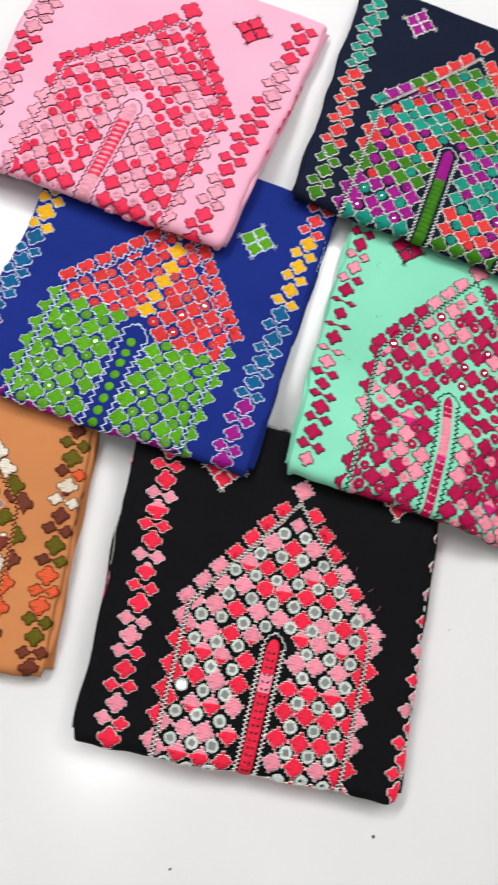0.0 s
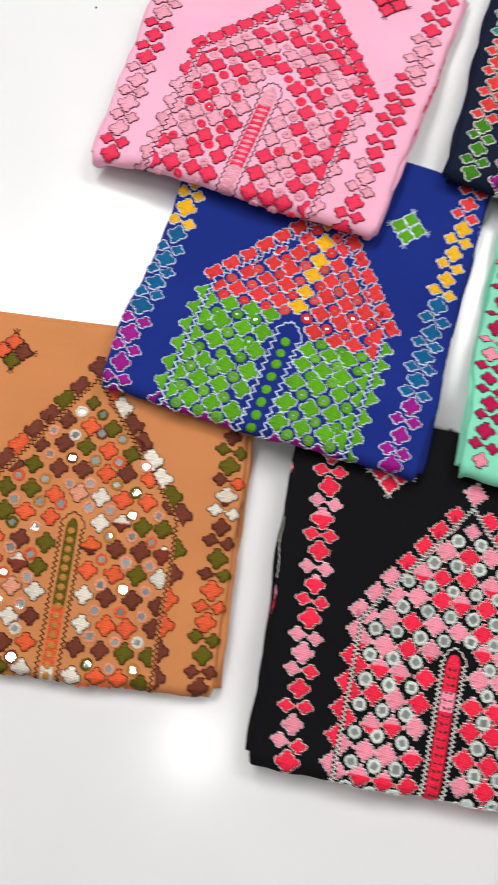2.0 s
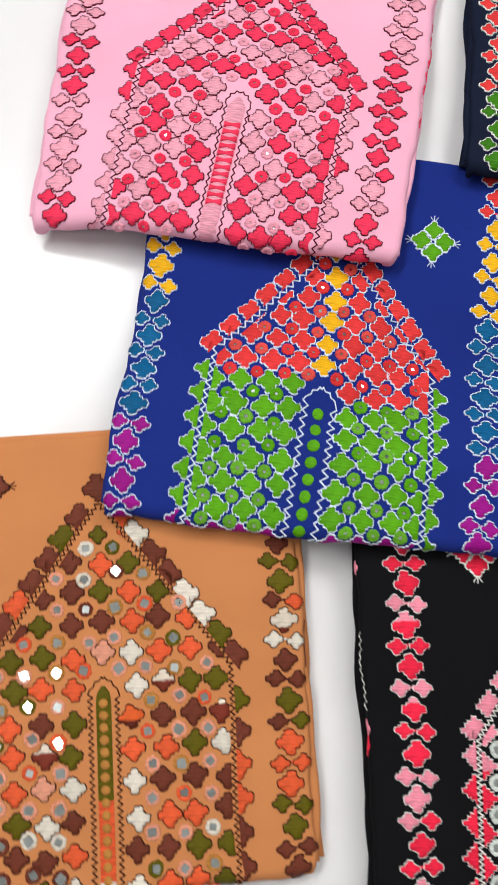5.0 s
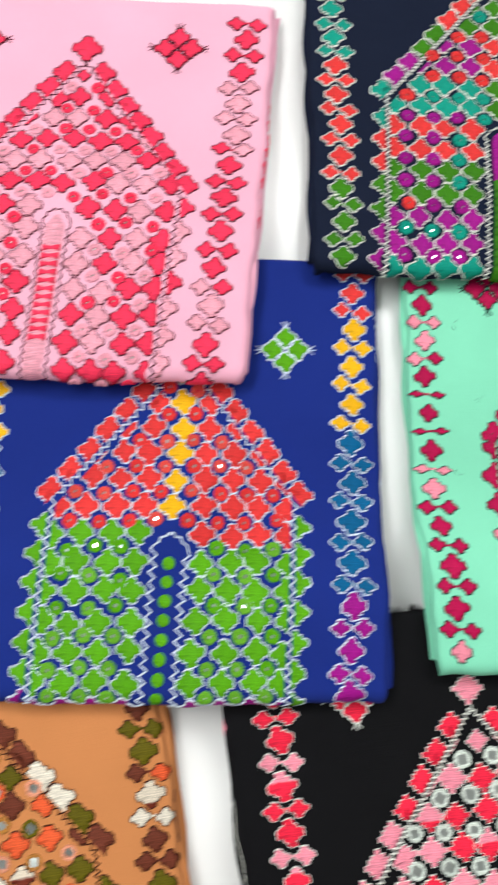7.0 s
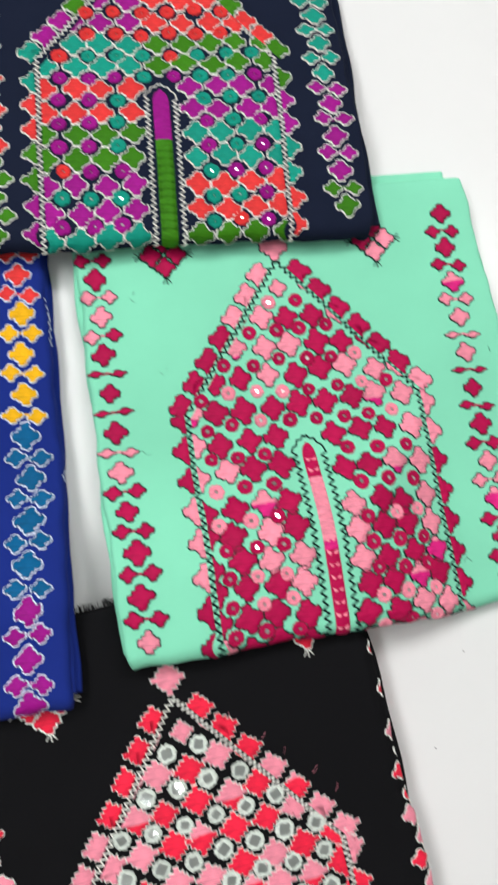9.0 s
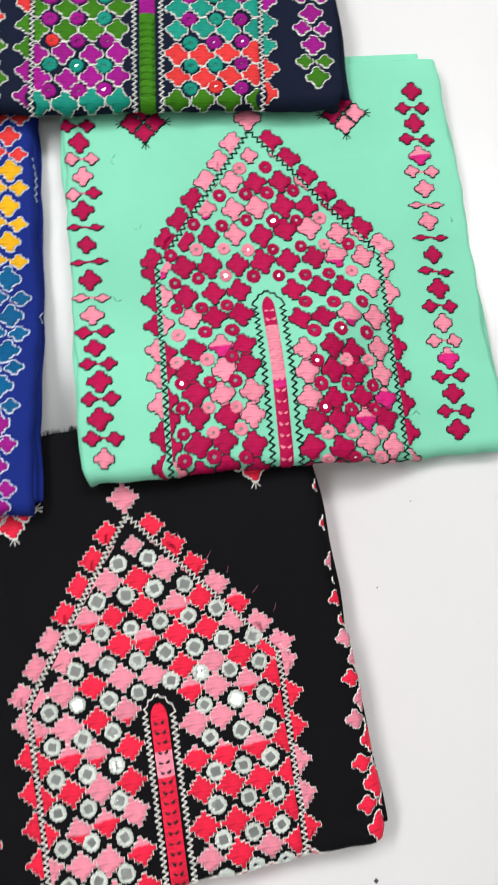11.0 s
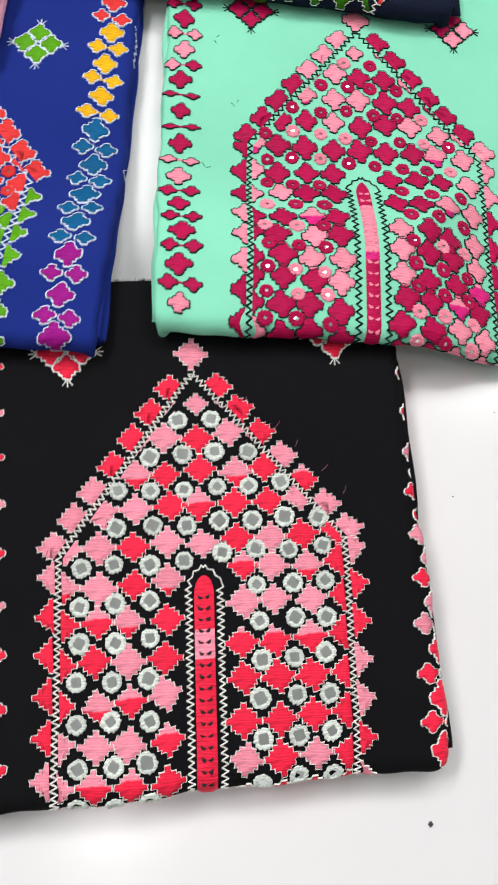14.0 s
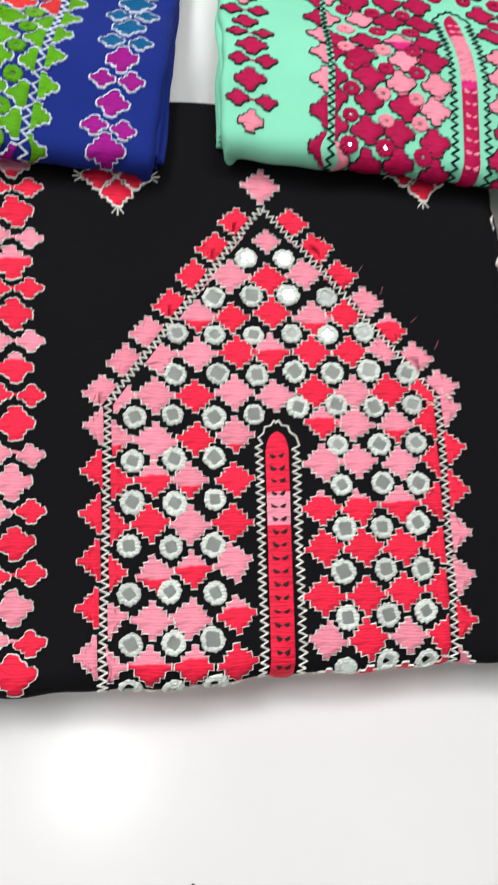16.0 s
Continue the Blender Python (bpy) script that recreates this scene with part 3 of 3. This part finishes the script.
def placket(cl, parent, spec, rnd):
    """The neck slit: a narrow band in coloured lengths, a zigzag round it, and its small stitches."""
    p = spec["placket"]
    mid = centre_line(spec)
    top, hw = spec["slit"], p["half"]
    for lo, hi, key in p["lengths"]:
        n = 18
        vs = np.linspace(lo * (top - 0.0004) - (0.012 if lo == 0 else 0), hi * (top - 0.0004), n)
        taper = lambda v: hw * (1.0 if v < top - 0.012 else math.sqrt(max(0.05, 1 - ((v - top + 0.012) / 0.012) ** 2)))
        cols = 5
        uv = np.array([(mid(v) + taper(v) * (2 * i / (cols - 1) - 1), v) for v in vs for i in range(cols)])
        h = np.array([0.0003 if i in (0, cols - 1) else 0.0015 for _ in vs for i in range(cols)])
        q = cl.on(uv[:, 0], uv[:, 1], h)
        part("placket_length", mesh_from("placket_length", q - q[0], grid_faces(cols, n), [THREADS[key]], uv - uv.mean(axis=0)), parent, "", q[0])
    step = p["step"]
    v = 0.004
    while v < top - 0.010:
        kind = p["mark"]
        if kind == "dot":
            motif(cl, parent, "placket_dot", np.array((mid(v), v)) + outline_of("round", rnd) * (0.0034 if p["lengths"] else 0.0046), THREADS[p["mark_thread"]], None, 0.0022 if p["lengths"] else 0.0008)
        elif kind == "bow":
            for s in (-1, 1):
                w, tall = rnd.uniform(0.0034, 0.0044), rnd.uniform(0.0012, 0.0021)
                tri = np.array([(mid(v) + s * 0.0002, v + rnd.uniform(-0.0004, 0.0004)), (mid(v) + s * w, v + tall), (mid(v) + s * w * 0.9, v - tall * 0.3), (mid(v) + s * w * 0.5, v - tall * 0.8)])
                if s > 0:
                    tri = tri[[0, 3, 2, 1]]
                else:
                    tri = tri[[0, 1, 2, 3]]
                motif(cl, parent, "placket_bow", tri, p["mark_mat"], None, 0.0019)
        elif kind == "rung" and p["from"] < v / top < p["to"]:
            w = hw * 0.92
            tri = np.array([(mid(v) - w, v - 0.0026), (mid(v), v - 0.0012), (mid(v) + w, v - 0.0026), (mid(v) + w, v + 0.0026), (mid(v), v + 0.0012), (mid(v) - w, v + 0.0026)])
            motif(cl, parent, "placket_rung", tri, THREADS[p["mark_thread"]], None, 0.0021)
        v += step
    zz, gap = THREADS[spec["line_thread"]], p["gap"]
    path = zigzag((mid(0) - gap, -0.008), (mid(top) - gap, top - 0.006), spec["zig"] * p.get("zig", 1), spec["pitch"], rnd)
    for i in range(1, 12):  # a narrow arch over the slit
        q, wob = math.pi * (1 - i / 12), spec["zig"] * 0.45 * (1 if i % 2 else -1)
        path.append(np.array((mid(top) + (gap + wob) * math.copysign(abs(math.cos(q)) ** p.get("arch", 1.6), math.cos(q)), top - 0.006 + (0.0115 + wob) * math.sin(q))))
    path += zigzag((mid(top) + gap, top - 0.006), (mid(0) + gap, -0.008), spec["zig"] * p.get("zig", 1), spec["pitch"], rnd)[1:]
    tagged(stitched_line(cl, parent, "placket_zigzag", path, zz, spec["strand"]), kind="stuff")


def folded_fabric(cl, mat, label, plies, spec):
    rnd = random.Random(spec["seed"])
    root = tagged(new("folded_fabric"), label, "folded fabric", group="embroidered fabrics on the table")
    top_sheet(cl, root, mat)
    sheet, n = 0.0055, len(plies)
    for i, (left, right, back) in enumerate(plies):
        z0 = (cl.t - sheet) * i / n
        inner_layer(cl, root, mat, z0, (cl.t - sheet) * (i + 1) / n + 0.0006, left, right, back, spec["seed"] + i * 2.1)
    edge = THREADS[spec["edge"]]
    yoke(cl, root, spec, rnd)
    placket(cl, root, spec, rnd)
    for args in spec["strips"]:
        strip(cl, root, *args[:4], args[4], args[5], edge, spec, rnd, cl.d - 0.006)
    for side, lo, hi, keys in spec.get("sides", ()):
        side_stitches(cl, root, side, lo, hi, keys, edge, rnd)
    loose_threads(cl, root, spec.get("hairs", ()), THREADS[spec.get("hair_thread", spec["edge"])], rnd)
    if spec.get("fray"):
        frayed_edge(cl, root, mat, *spec["fray"], rnd)
    for u, v, colours in spec["stars"]:
        star(cl, root, u, v, colours, edge, spec, rnd)
    return root


def side_stitches(cl, parent, side, v_low, v_high, keys, edge, rnd):
    """Ends of the embroidery that turn down over the side fold."""
    if keys == "zig":
        u = side * (cl.w / 2 + 0.003)
        tagged(stitched_line(cl, parent, "side_zigzag", zigzag((u, v_low), (u, v_high), 0.0026, 0.006, rnd), edge, 0.0008), kind="stuff")
        return
    v = v_low
    while v < v_high:
        at = np.array((side * (cl.w / 2 + 0.0025 + rnd.uniform(0, 0.002)), v))
        motif(cl, parent, "side_patch", at + outline_of("lobe", rnd) * np.array((0.0035, rnd.uniform(0.004, 0.007))), THREADS[rnd.choice(keys)], None)
        v += rnd.uniform(0.010, 0.016)


def frayed_edge(cl, parent, mat, u_low, u_high, count, rnd):
    """Loose warp ends along the cut far edge, too fine to count."""
    verts, faces = [], []
    for _ in range(count):
        u, length = rnd.uniform(u_low, u_high), rnd.uniform(0.002, 0.0065)
        lean, lift, wide = rnd.uniform(-0.0022, 0.0022), rnd.uniform(-0.002, 0.0025), 0.00022
        us = np.array((u - wide, u + wide, u + lean * 0.5 + wide, u + lean * 0.5 - wide, u + lean))
        vs = np.array((cl.d - 0.003, cl.d - 0.003, cl.d + length * 0.5, cl.d + length * 0.5, cl.d + length))
        p = cl.plan(us, vs)
        z = cl.base(p) + cl.t * 0.72 + np.array((0, 0, lift * 0.6, lift * 0.6, lift))
        n = len(verts)
        verts += list(np.column_stack((p, z)))
        faces += [(n, n + 1, n + 2, n + 3), (n + 3, n + 2, n + 4)]
    tagged(part("frayed_edge", mesh_from("frayed_edge", verts, faces, [mat], np.array([v[:2] for v in verts]), False), parent), "loose frayed black warp threads", kind="stuff")


def loose_threads(cl, parent, spots, mat, rnd):
    """Single stray hairs of floss that stand off the stitching."""
    for u, v, ang, length in spots:
        q, pts = radians(ang), []
        for i in range(6):
            f = i / 5
            pts.append((u + length * f * math.cos(q + 0.2 * f), v + length * f * math.sin(q + 0.2 * f)))
        stitched_line(cl, parent, "loose_thread", pts, mat, 0.00022, 0.0006)


def coded(rows, fallback):
    """Colours row by row from the hem up, one letter a flower from one side to the other (the middle one counts)."""
    def pick(j, k, rnd):
        k = max(-4, min(4, k))
        if 0 <= j < len(rows) and rows[j][k + 4] != ".":
            return rows[j][k + 4]
        return rnd.choice(fallback)
    return pick


def ring_coded(rows, fallback):
    """The same for the rings between the flowers, four to each side."""
    def pick(j, k, rnd):
        k = max(-4, min(3, k))
        if 0 <= j < len(rows) and rows[j][k + 4] != ".":
            return rows[j][k + 4]
        return rnd.choice(fallback)
    return pick


brown_cloth = Cloth(((-.490, -.006), (-.195, -.046), (-.462, .322), (-.148, .284)), (.305, .333), .020, seed=1)
black_cloth = Cloth(((-.1647, -.0985), (.1372, -.1575), (-.110, .225), (.204, .165)), (.307, .325), .029, roll=(.004, .010), seed=2)
mint_cloth = Cloth(((.028, .154), (.342, .061), (.124, .483), (.429, .390)), (.327, .341), .019, (black_cloth,), seed=3)
blue_cloth = Cloth(((-.3035, .2382), (-.0085, .1452), (-.196, .557), (.097, .463)), (.309, .330), .020, (black_cloth, brown_cloth), roll=(.004, .006), seed=4)
navy_cloth = Cloth(((.041, .465), (.328, .367), (.141, .780), (.435, .680)), (.306, .330), .020, (mint_cloth, blue_cloth), seed=5, drape=.22)
pink_cloth = Cloth(((-.3235, .4834), (-.036, .393), (-.2255, .8044), (.090, .704)), (.303, .335), .023, (blue_cloth,), roll=(.006, .007), seed=6, drape=.15)

COMMON = dict(shape="step", size=(0.47, 0.45), line=0.0006, ring_size=0.0060, hole=0.52, zig=0.0018, pitch=0.0046, strand=0.0010, roof_teeth=7)

# black, red and rose flowers with white-ringed mirrors
folded_fabric(black_cloth, fabric("black_cotton", (0.0066, 0.0065, 0.0076), 0.0, 0.06),
              "black cotton fabric folded flat, red and rose flowers, white-ringed mirrors", ((-.001, .002, -.004), (.002, -.001, .000), (-.002, .001, -.002)),
              dict(COMMON, seed=21, hair_thread="P", hairs=((.064, .214, 40, .006), (.076, .201, 55, .005), (.092, .184, 30, .006), (.104, .168, 50, .006), (.046, .232, 60, .005), (.030, .250, 60, .005)), fray=(-.150, .150, 900), sides=((-1, .135, .160, "PR"), (-1, .160, .215, "zig"), (-1, .262, .270, "P")), size=(.49, .415), gap=.0022, step=.0055, a=.0206, b=.0225, v0=-.0138, centre=(.0055, .0140), bend=.160, half=(.0868, .0885), drop=.001, shoulder=.140, apex=.2565, slit=.123, edge="white", line_thread="white", line=.0004, ring_size=.0060, hole=.58, tip=.04, zig=0.0019, pitch=0.0040, strand=.0010, finial="P",
                   colour=coded(("PRPR.PRRR", "PVVR.PRPR", "PPPV.RRRR", "RVVP.RRRR", "RRPR.VVVR", "RVVR.PPPR", "VPRV.VPVR", "PPRPPRPRR", ".PPRVRRP.", "..VRRVR..", "...PRP...", "...PPP...", "....P...."), "PR"),
                   ring=lambda j, k, rnd: "ring", tooth=lambda s, j, rnd: (("PPRRRRPPPPRRRR" if s < 0 else "PRPPRRPPPVPRRR")[min(13, j)]),
                   placket=dict(half=.0060, gap=.0096, lengths=((0, .42, "R"), (.42, .60, "R"), (.60, .74, "P"), (.74, 1, "R")), mark="bow", step=.0066, mark_mat=plain("black_gather", (0.01, 0.006, 0.008)), mark_thread="R"),
                   strips=((-.121, -.119, .010, .0300, "RPRPRVRVRVR", ("PR", "RR", "PR", "PP", "RR", "PP", "RR", "PP", "RR", "RP")), (.149, .174, .012, .0280, "RRRPPRPRPR", ("RR", "RP", "PR", "RP", "PP", "RR", "PP", "RR", "RP", "RR"))),
                   stars=((-.065, .273, "RRRR"), (.109, .280, "RRRR"))))

# mint, crimson and rose
folded_fabric(mint_cloth, fabric("mint_cotton", (0.24, 0.70, 0.48)), "mint green cotton fabric folded flat, crimson and rose flowers, dark outlines", ((.000, .002, -.004), (-.002, .004, -.006), (.001, -.014, .009)),
              dict(COMMON, seed=22, border=0.88, hairs=((-.126, .262, 300, .004), (-.124, .265, 30, .003), (-.131, .147, 290, .004), (-.128, .143, 10, .003), (-.108, .200, 120, .004), (-.106, .203, 60, .003), (.090, .034, 30, .005), (.094, .037, 300, .004), (.150, .190, 80, .005)), tilt=0.10, loose=.0012, size=(.43, .41), gap=.0005, step=-.0080, rows=(-.001, .019, .0378, .0556, .0753, .0955, .122, .145, .168), a=.0207, b=.0228, v0=-.001, centre=(-.0155, -.0085), bend=.250, half=(.0850, .0950), shoulder=.169, apex=.281, slit=.137, shape="lobe", edge="pine", line_thread="pine", line=.0005, strand=.0014, zig=.0020, pitch=.0056, finial="P",
                   ring_size=.0054, hole=.26, tip=.10,
                   colour=coded(("PCCC.CCPP", "CCCC.CCPP", "CCCP.CCHC", "CCPP.PCCH", "CCPC.PCCP", "CCHC.PCCP", "PPCC.CCHP", "PCCC.CCCP", "HCCCCCCHP", "CCCPCCPPP", "..HPPCC..", "...PCC...", "...PPP...", "....P...."), "CCP"),
                   ring=ring_coded(("CCC..PCP", "CPP..PPP", "CPP..CCC", "CCC..CCC", "PPC..CPP", "PCC..CCC", "CCC..CCC", "CCPCCCCP", ".PPPCCP.", "..CCCCP.", "..CCCC..", "...PC...", "...PP..."), "C"), tooth=lambda s, j, rnd: (("CCPPPCCCCCCCPPPP" if s < 0 else "PCCCCCPPPCCCCCCC")[min(15, j)]),
                   placket=dict(half=.0050, gap=.0105, lengths=((0, .42, "C"), (.42, .50, "H"), (.50, .80, "P"), (.80, 1, "C")), mark="bow", step=.0085, mark_mat=THREADS["P"], mark_thread="P"),
                   leaf={5: .45, 6: .5, 4: .6},
                   strips=((-.1455, -.1515, .016, .0292, "PCCCPCCCPC", ("C", "C", "C", "C", "P", "C", "C", "PC", "P", "C")), (.1245, .1360, .019, .0290, "CCHPCCPPHCC", ("C", "C", "P", "C", "C", "C", "P", "P", "C", "C"))),
                   stars=((.0735, .292, "CPPC"), (-.0955, .293, "CCCC"))))

# blue, green below and red above
folded_fabric(blue_cloth, fabric("royal_blue_cotton", (0.011, 0.026, 0.205)), "royal blue cotton fabric folded flat, green and red flowers, white zigzag", ((.001, .001, -.003), (-.001, .002, -.005), (.001, .000, -.004)),
              dict(COMMON, seed=23, sides=((1, .250, .285, "zig"), (1, .150, .158, "zig")), tilt=0.08, loose=.0010, size=(.43, .445), gap=.0020, a=.0207, b=.0199, v0=-.0053, centre=(-.0060, .0045), bend=.200, half=(.0880, .0885), shoulder=.139, apex=.246, slit=.109, shape="lobe", edge="ice", line_thread="ice", finial="O", line=.0006, strand=.0012, zig=.0022, pitch=.0075, ring_size=.0054, hole=.24, tip=.10,
                   colour=lambda j, k, rnd: "Y" if k == 0 else ("M" if j < 1 else "G" if j < (7 if k < 0 else 6) else "O"), ring=lambda j, k, rnd: None if j < 0 else ("g" if rnd.random() < 0.7 else "G") if j < 6 else ("o" if rnd.random() < 0.5 else "O"),
                   tooth=lambda s, j, rnd: "M" if j == 0 and s < 0 else ("G" if j < 7 else "O"),
                   placket=dict(half=.001, gap=.0112, lengths=(), mark="dot", step=.0128, mark_thread="G", zig=1.1),
                   strips=((.1275, .1365, .005, .0298, "MMMTTTTYYYOOO", ("M", "M", "T", "T", "T", "T", "Y", "Y", "Y", "O", "O")), (-.1415, -.141, -.005, .0300, "MMMTTTTYYYYYY", ("M", "M", "M", "T", "T", "T", "Y", "Y", "Y", "Y", "Y"))),
                   stars=((.0815, .2555, "GGGG"),)))

# navy, bands of colour under white outlines
LEFT_BAND, RIGHT_BAND = "EMMDDOOEEMMDDOO", "DOOEEMMDDOODDOO"
folded_fabric(navy_cloth, fabric("navy_cotton", (0.009, 0.013, 0.030), 0.0, 0.06), "dark navy cotton fabric folded flat, multicoloured banded flowers, white outlines", ((.001, .003, -.003), (-.001, .007, -.003), (.002, .002, -.001)),
              dict(COMMON, seed=24, shape="lobe", size=(.435, .43), line=.0006, gap=.0022, a=.0211, b=.0208, v0=.0035, centre=(-.005, .007), half=(.0915, .0920), drop=.005, shoulder=.156, apex=.282, slit=.126, edge="white", line_thread="white", finial="O", ring_size=.0058, hole=.15, tip=.07, strand=.0011,
                   colour=lambda j, k, rnd: (LEFT_BAND if k < 0 else RIGHT_BAND)[j % 15], ring=ring_coded(("MMMMMEOM", "EEEEEEEM", "OMMMEEMM", "MMEEMMEM", "MMEEMMEM", "MMEEEEEE", "MMMEMEEM", "OEEEOEEE", "OOOOOOOO", "OOOOOOOO", "OOOOMMMM"), "MOE"),
                   tooth=lambda s, j, rnd: (LEFT_BAND if s < 0 else RIGHT_BAND)[min(14, j + 1)],
                   placket=dict(half=.0062, gap=.0108, lengths=((0, .03, "D"), (.03, .64, "D"), (.64, 1, "M")), mark="rung", step=.0062, mark_thread="D", zig=1.0, **{"from": 0.05, "to": 0.62}),
                   strips=((-.129, -.133, .010, .0290, "DDDOOOOEEEE", ("D", "D", "O", "O", "O", "O", "E", "E", "E", "E")), (.132, .132, .022, .0290, "DMMMEEEEOOO", ("D", "M", "M", "M", "E", "E", "E", "E", "O", "O"))),
                   roof_teeth=8, stars=((-.077, .295, "MMMM"),)))

# pink, red and pale flowers under thin dark outlines
folded_fabric(pink_cloth, fabric("pale_pink_cotton", (0.88, 0.43, 0.57)), "pale pink cotton fabric folded flat, coral red flowers, thin dark outlines", ((.000, .000, -.004), (.0015, .0015, -.002), (.001, .0005, -.003)),
              dict(COMMON, seed=25, border=1.03, sides=((1, .13, .25, "KKL"),), loose=.0010, size=(.43, .41), gap=.0018, step=-.0048, a=.0197, b=.0208, v0=.0106, centre=(-.0058, .0095), bend=.230, half=(.0840, .0870), shoulder=.152, apex=.273, slit=.127, shape="lobe", edge="maroon", line_thread="maroon", line=.00055, strand=.0011, pitch=.0066, finial="K", ring_size=.0050, hole=.20, tip=.07,
                   colour=coded(("KKKK.KKKK", "KLKK.KLKK", "LLKK.KLKK", "LLLK.LLKK", "LKLL.LKLK", "LKLL.LKLK", "KKKL.KKLK", "KKKKKKLLK", "KLLLLLLKK", ".KKKKKKL.", "..KLLKK..", "..KKKKK..", "...LKL..."), "KKL"), ring=ring_coded(("LLLLLLLL", "KKKLKLLL", "LKKLKKKL", "KKKLLLKL", "KKKLLLLK", "LKKLLKKK", "LLLLKKKL", "LLKKLKLL", "LLKLLLKL", "LLLKKKLL", "LLKKKKLL"), "LLK"), tooth=lambda s, j, rnd: rnd.choice("LLK") if j < 6 else "K",
                   placket=dict(arch=1.0, half=.0072, gap=.0094, lengths=((0, 1, "L"),), mark="rung", step=.0064, mark_thread="K", zig=.6, **{"from": 0.22, "to": 0.80}),
                   strips=((.119, .131, -.0035, .0303, "KKLKKKKLLKK", ("K", "L", "LK", "K", "K", "K", "KL", "L", "L", "K", "K")), (-.130, -.135, .008, .0295, "KLLLKKLLKKK", ("K", "L", "L", "L", "K", "K", "L", "L", "K", "K"))),
                   roof_teeth=8, stars=((.078, .290, "KKKK"), (-.070, .290, "KKKK"))))

# brown, chocolate, olive, orange and cream with many mirrors
folded_fabric(brown_cloth, fabric("caramel_cotton", (0.60, 0.235, 0.085)), "caramel brown cotton fabric folded flat, chocolate, olive and cream flowers", ((.001, .005, -.004), (.003, .002, -.008), (-.036, .004, .005)),
              dict(COMMON, seed=26, sides=((1, .150, .185, "BB"),), tip=.20, loose=.0013, size=(.395, .365), gap=.0010, a=.0214, b=.0228, v0=.0062, centre=(.0010, .0060), half=(.0905, .0935), shoulder=.153, apex=.279, slit=.144, shape="lobe", edge="umber", line_thread="umber", line=.0005, finial="B", ring_size=.0057, hole=.58,
                   colour=coded(("BBAW.WFFA", "BBBF.BBAA", "AAWB.WFFB", "WFSW.WBBB", "WFXA.FFAW", "BFBA.ZBBX", "AAFF.WXAA", "BAAFSWFFB", "BBABBFBFB", "..BBAFA..", "..BBFAA..", "...FAF...", "....F...."), "BAF"), ring=ring_coded(("BBBASASN", "BWWWSSSW", "SSSSNSFS", "SFSSNSNS", "ASFSSFSS", "NASSSNSF", "SSNFSSNS", "SFNSSNAS", "SWSBNFSS", "SWSWBNSS", "SBWWANNS"), "FSN"), tooth=lambda s, j, rnd: rnd.choice("BBAAFFWB"),
                   placket=dict(half=.0055, gap=.0098, lengths=((0, .08, "W"), (.08, .45, "F"), (.45, 1, "A")), mark="dot", step=.0085, mark_thread="N"),
                   strips=((.138, .139, .0078, .0289, "BAFFABXABBF", ("B", "A", "F", "BA", "B", "W", "BF", "A", "B", "B")), (-.134, -.134, .018, .0290, "BAFWBAFBAWB", ("A", "B", "F", "A", "W", "B", "F", "A", "B", "W"))),
                   roof_teeth=8, stars=((-.077, .297, "FBAF"),)))

# ---- small grit on the table ----
grit_rnd = random.Random(5)
GRIT = ((0.119, -0.189, 0.0016), (-0.072, -0.212, 0.0013), (0.257, 0.053, 0.0005), (0.205, 0.002, 0.0006), (-0.327, 0.687, 0.0012))
for gx, gy, size in GRIT:
    bm = bmesh.new()
    bmesh.ops.create_icosphere(bm, subdivisions=2, radius=size)
    for vtx in bm.verts:
        vtx.co *= grit_rnd.uniform(0.8, 1.15)
        vtx.co.z *= 0.5
    me = bpy.data.meshes.new("speck")
    bm.to_mesh(me)
    bm.free()
    me.materials.append(DARK)
    ob = tagged(new("speck", me), "small dark grey speck of grit on the tabletop", "speck", group="specks on the table")
    ob.location = (gx, gy, size * 0.4)
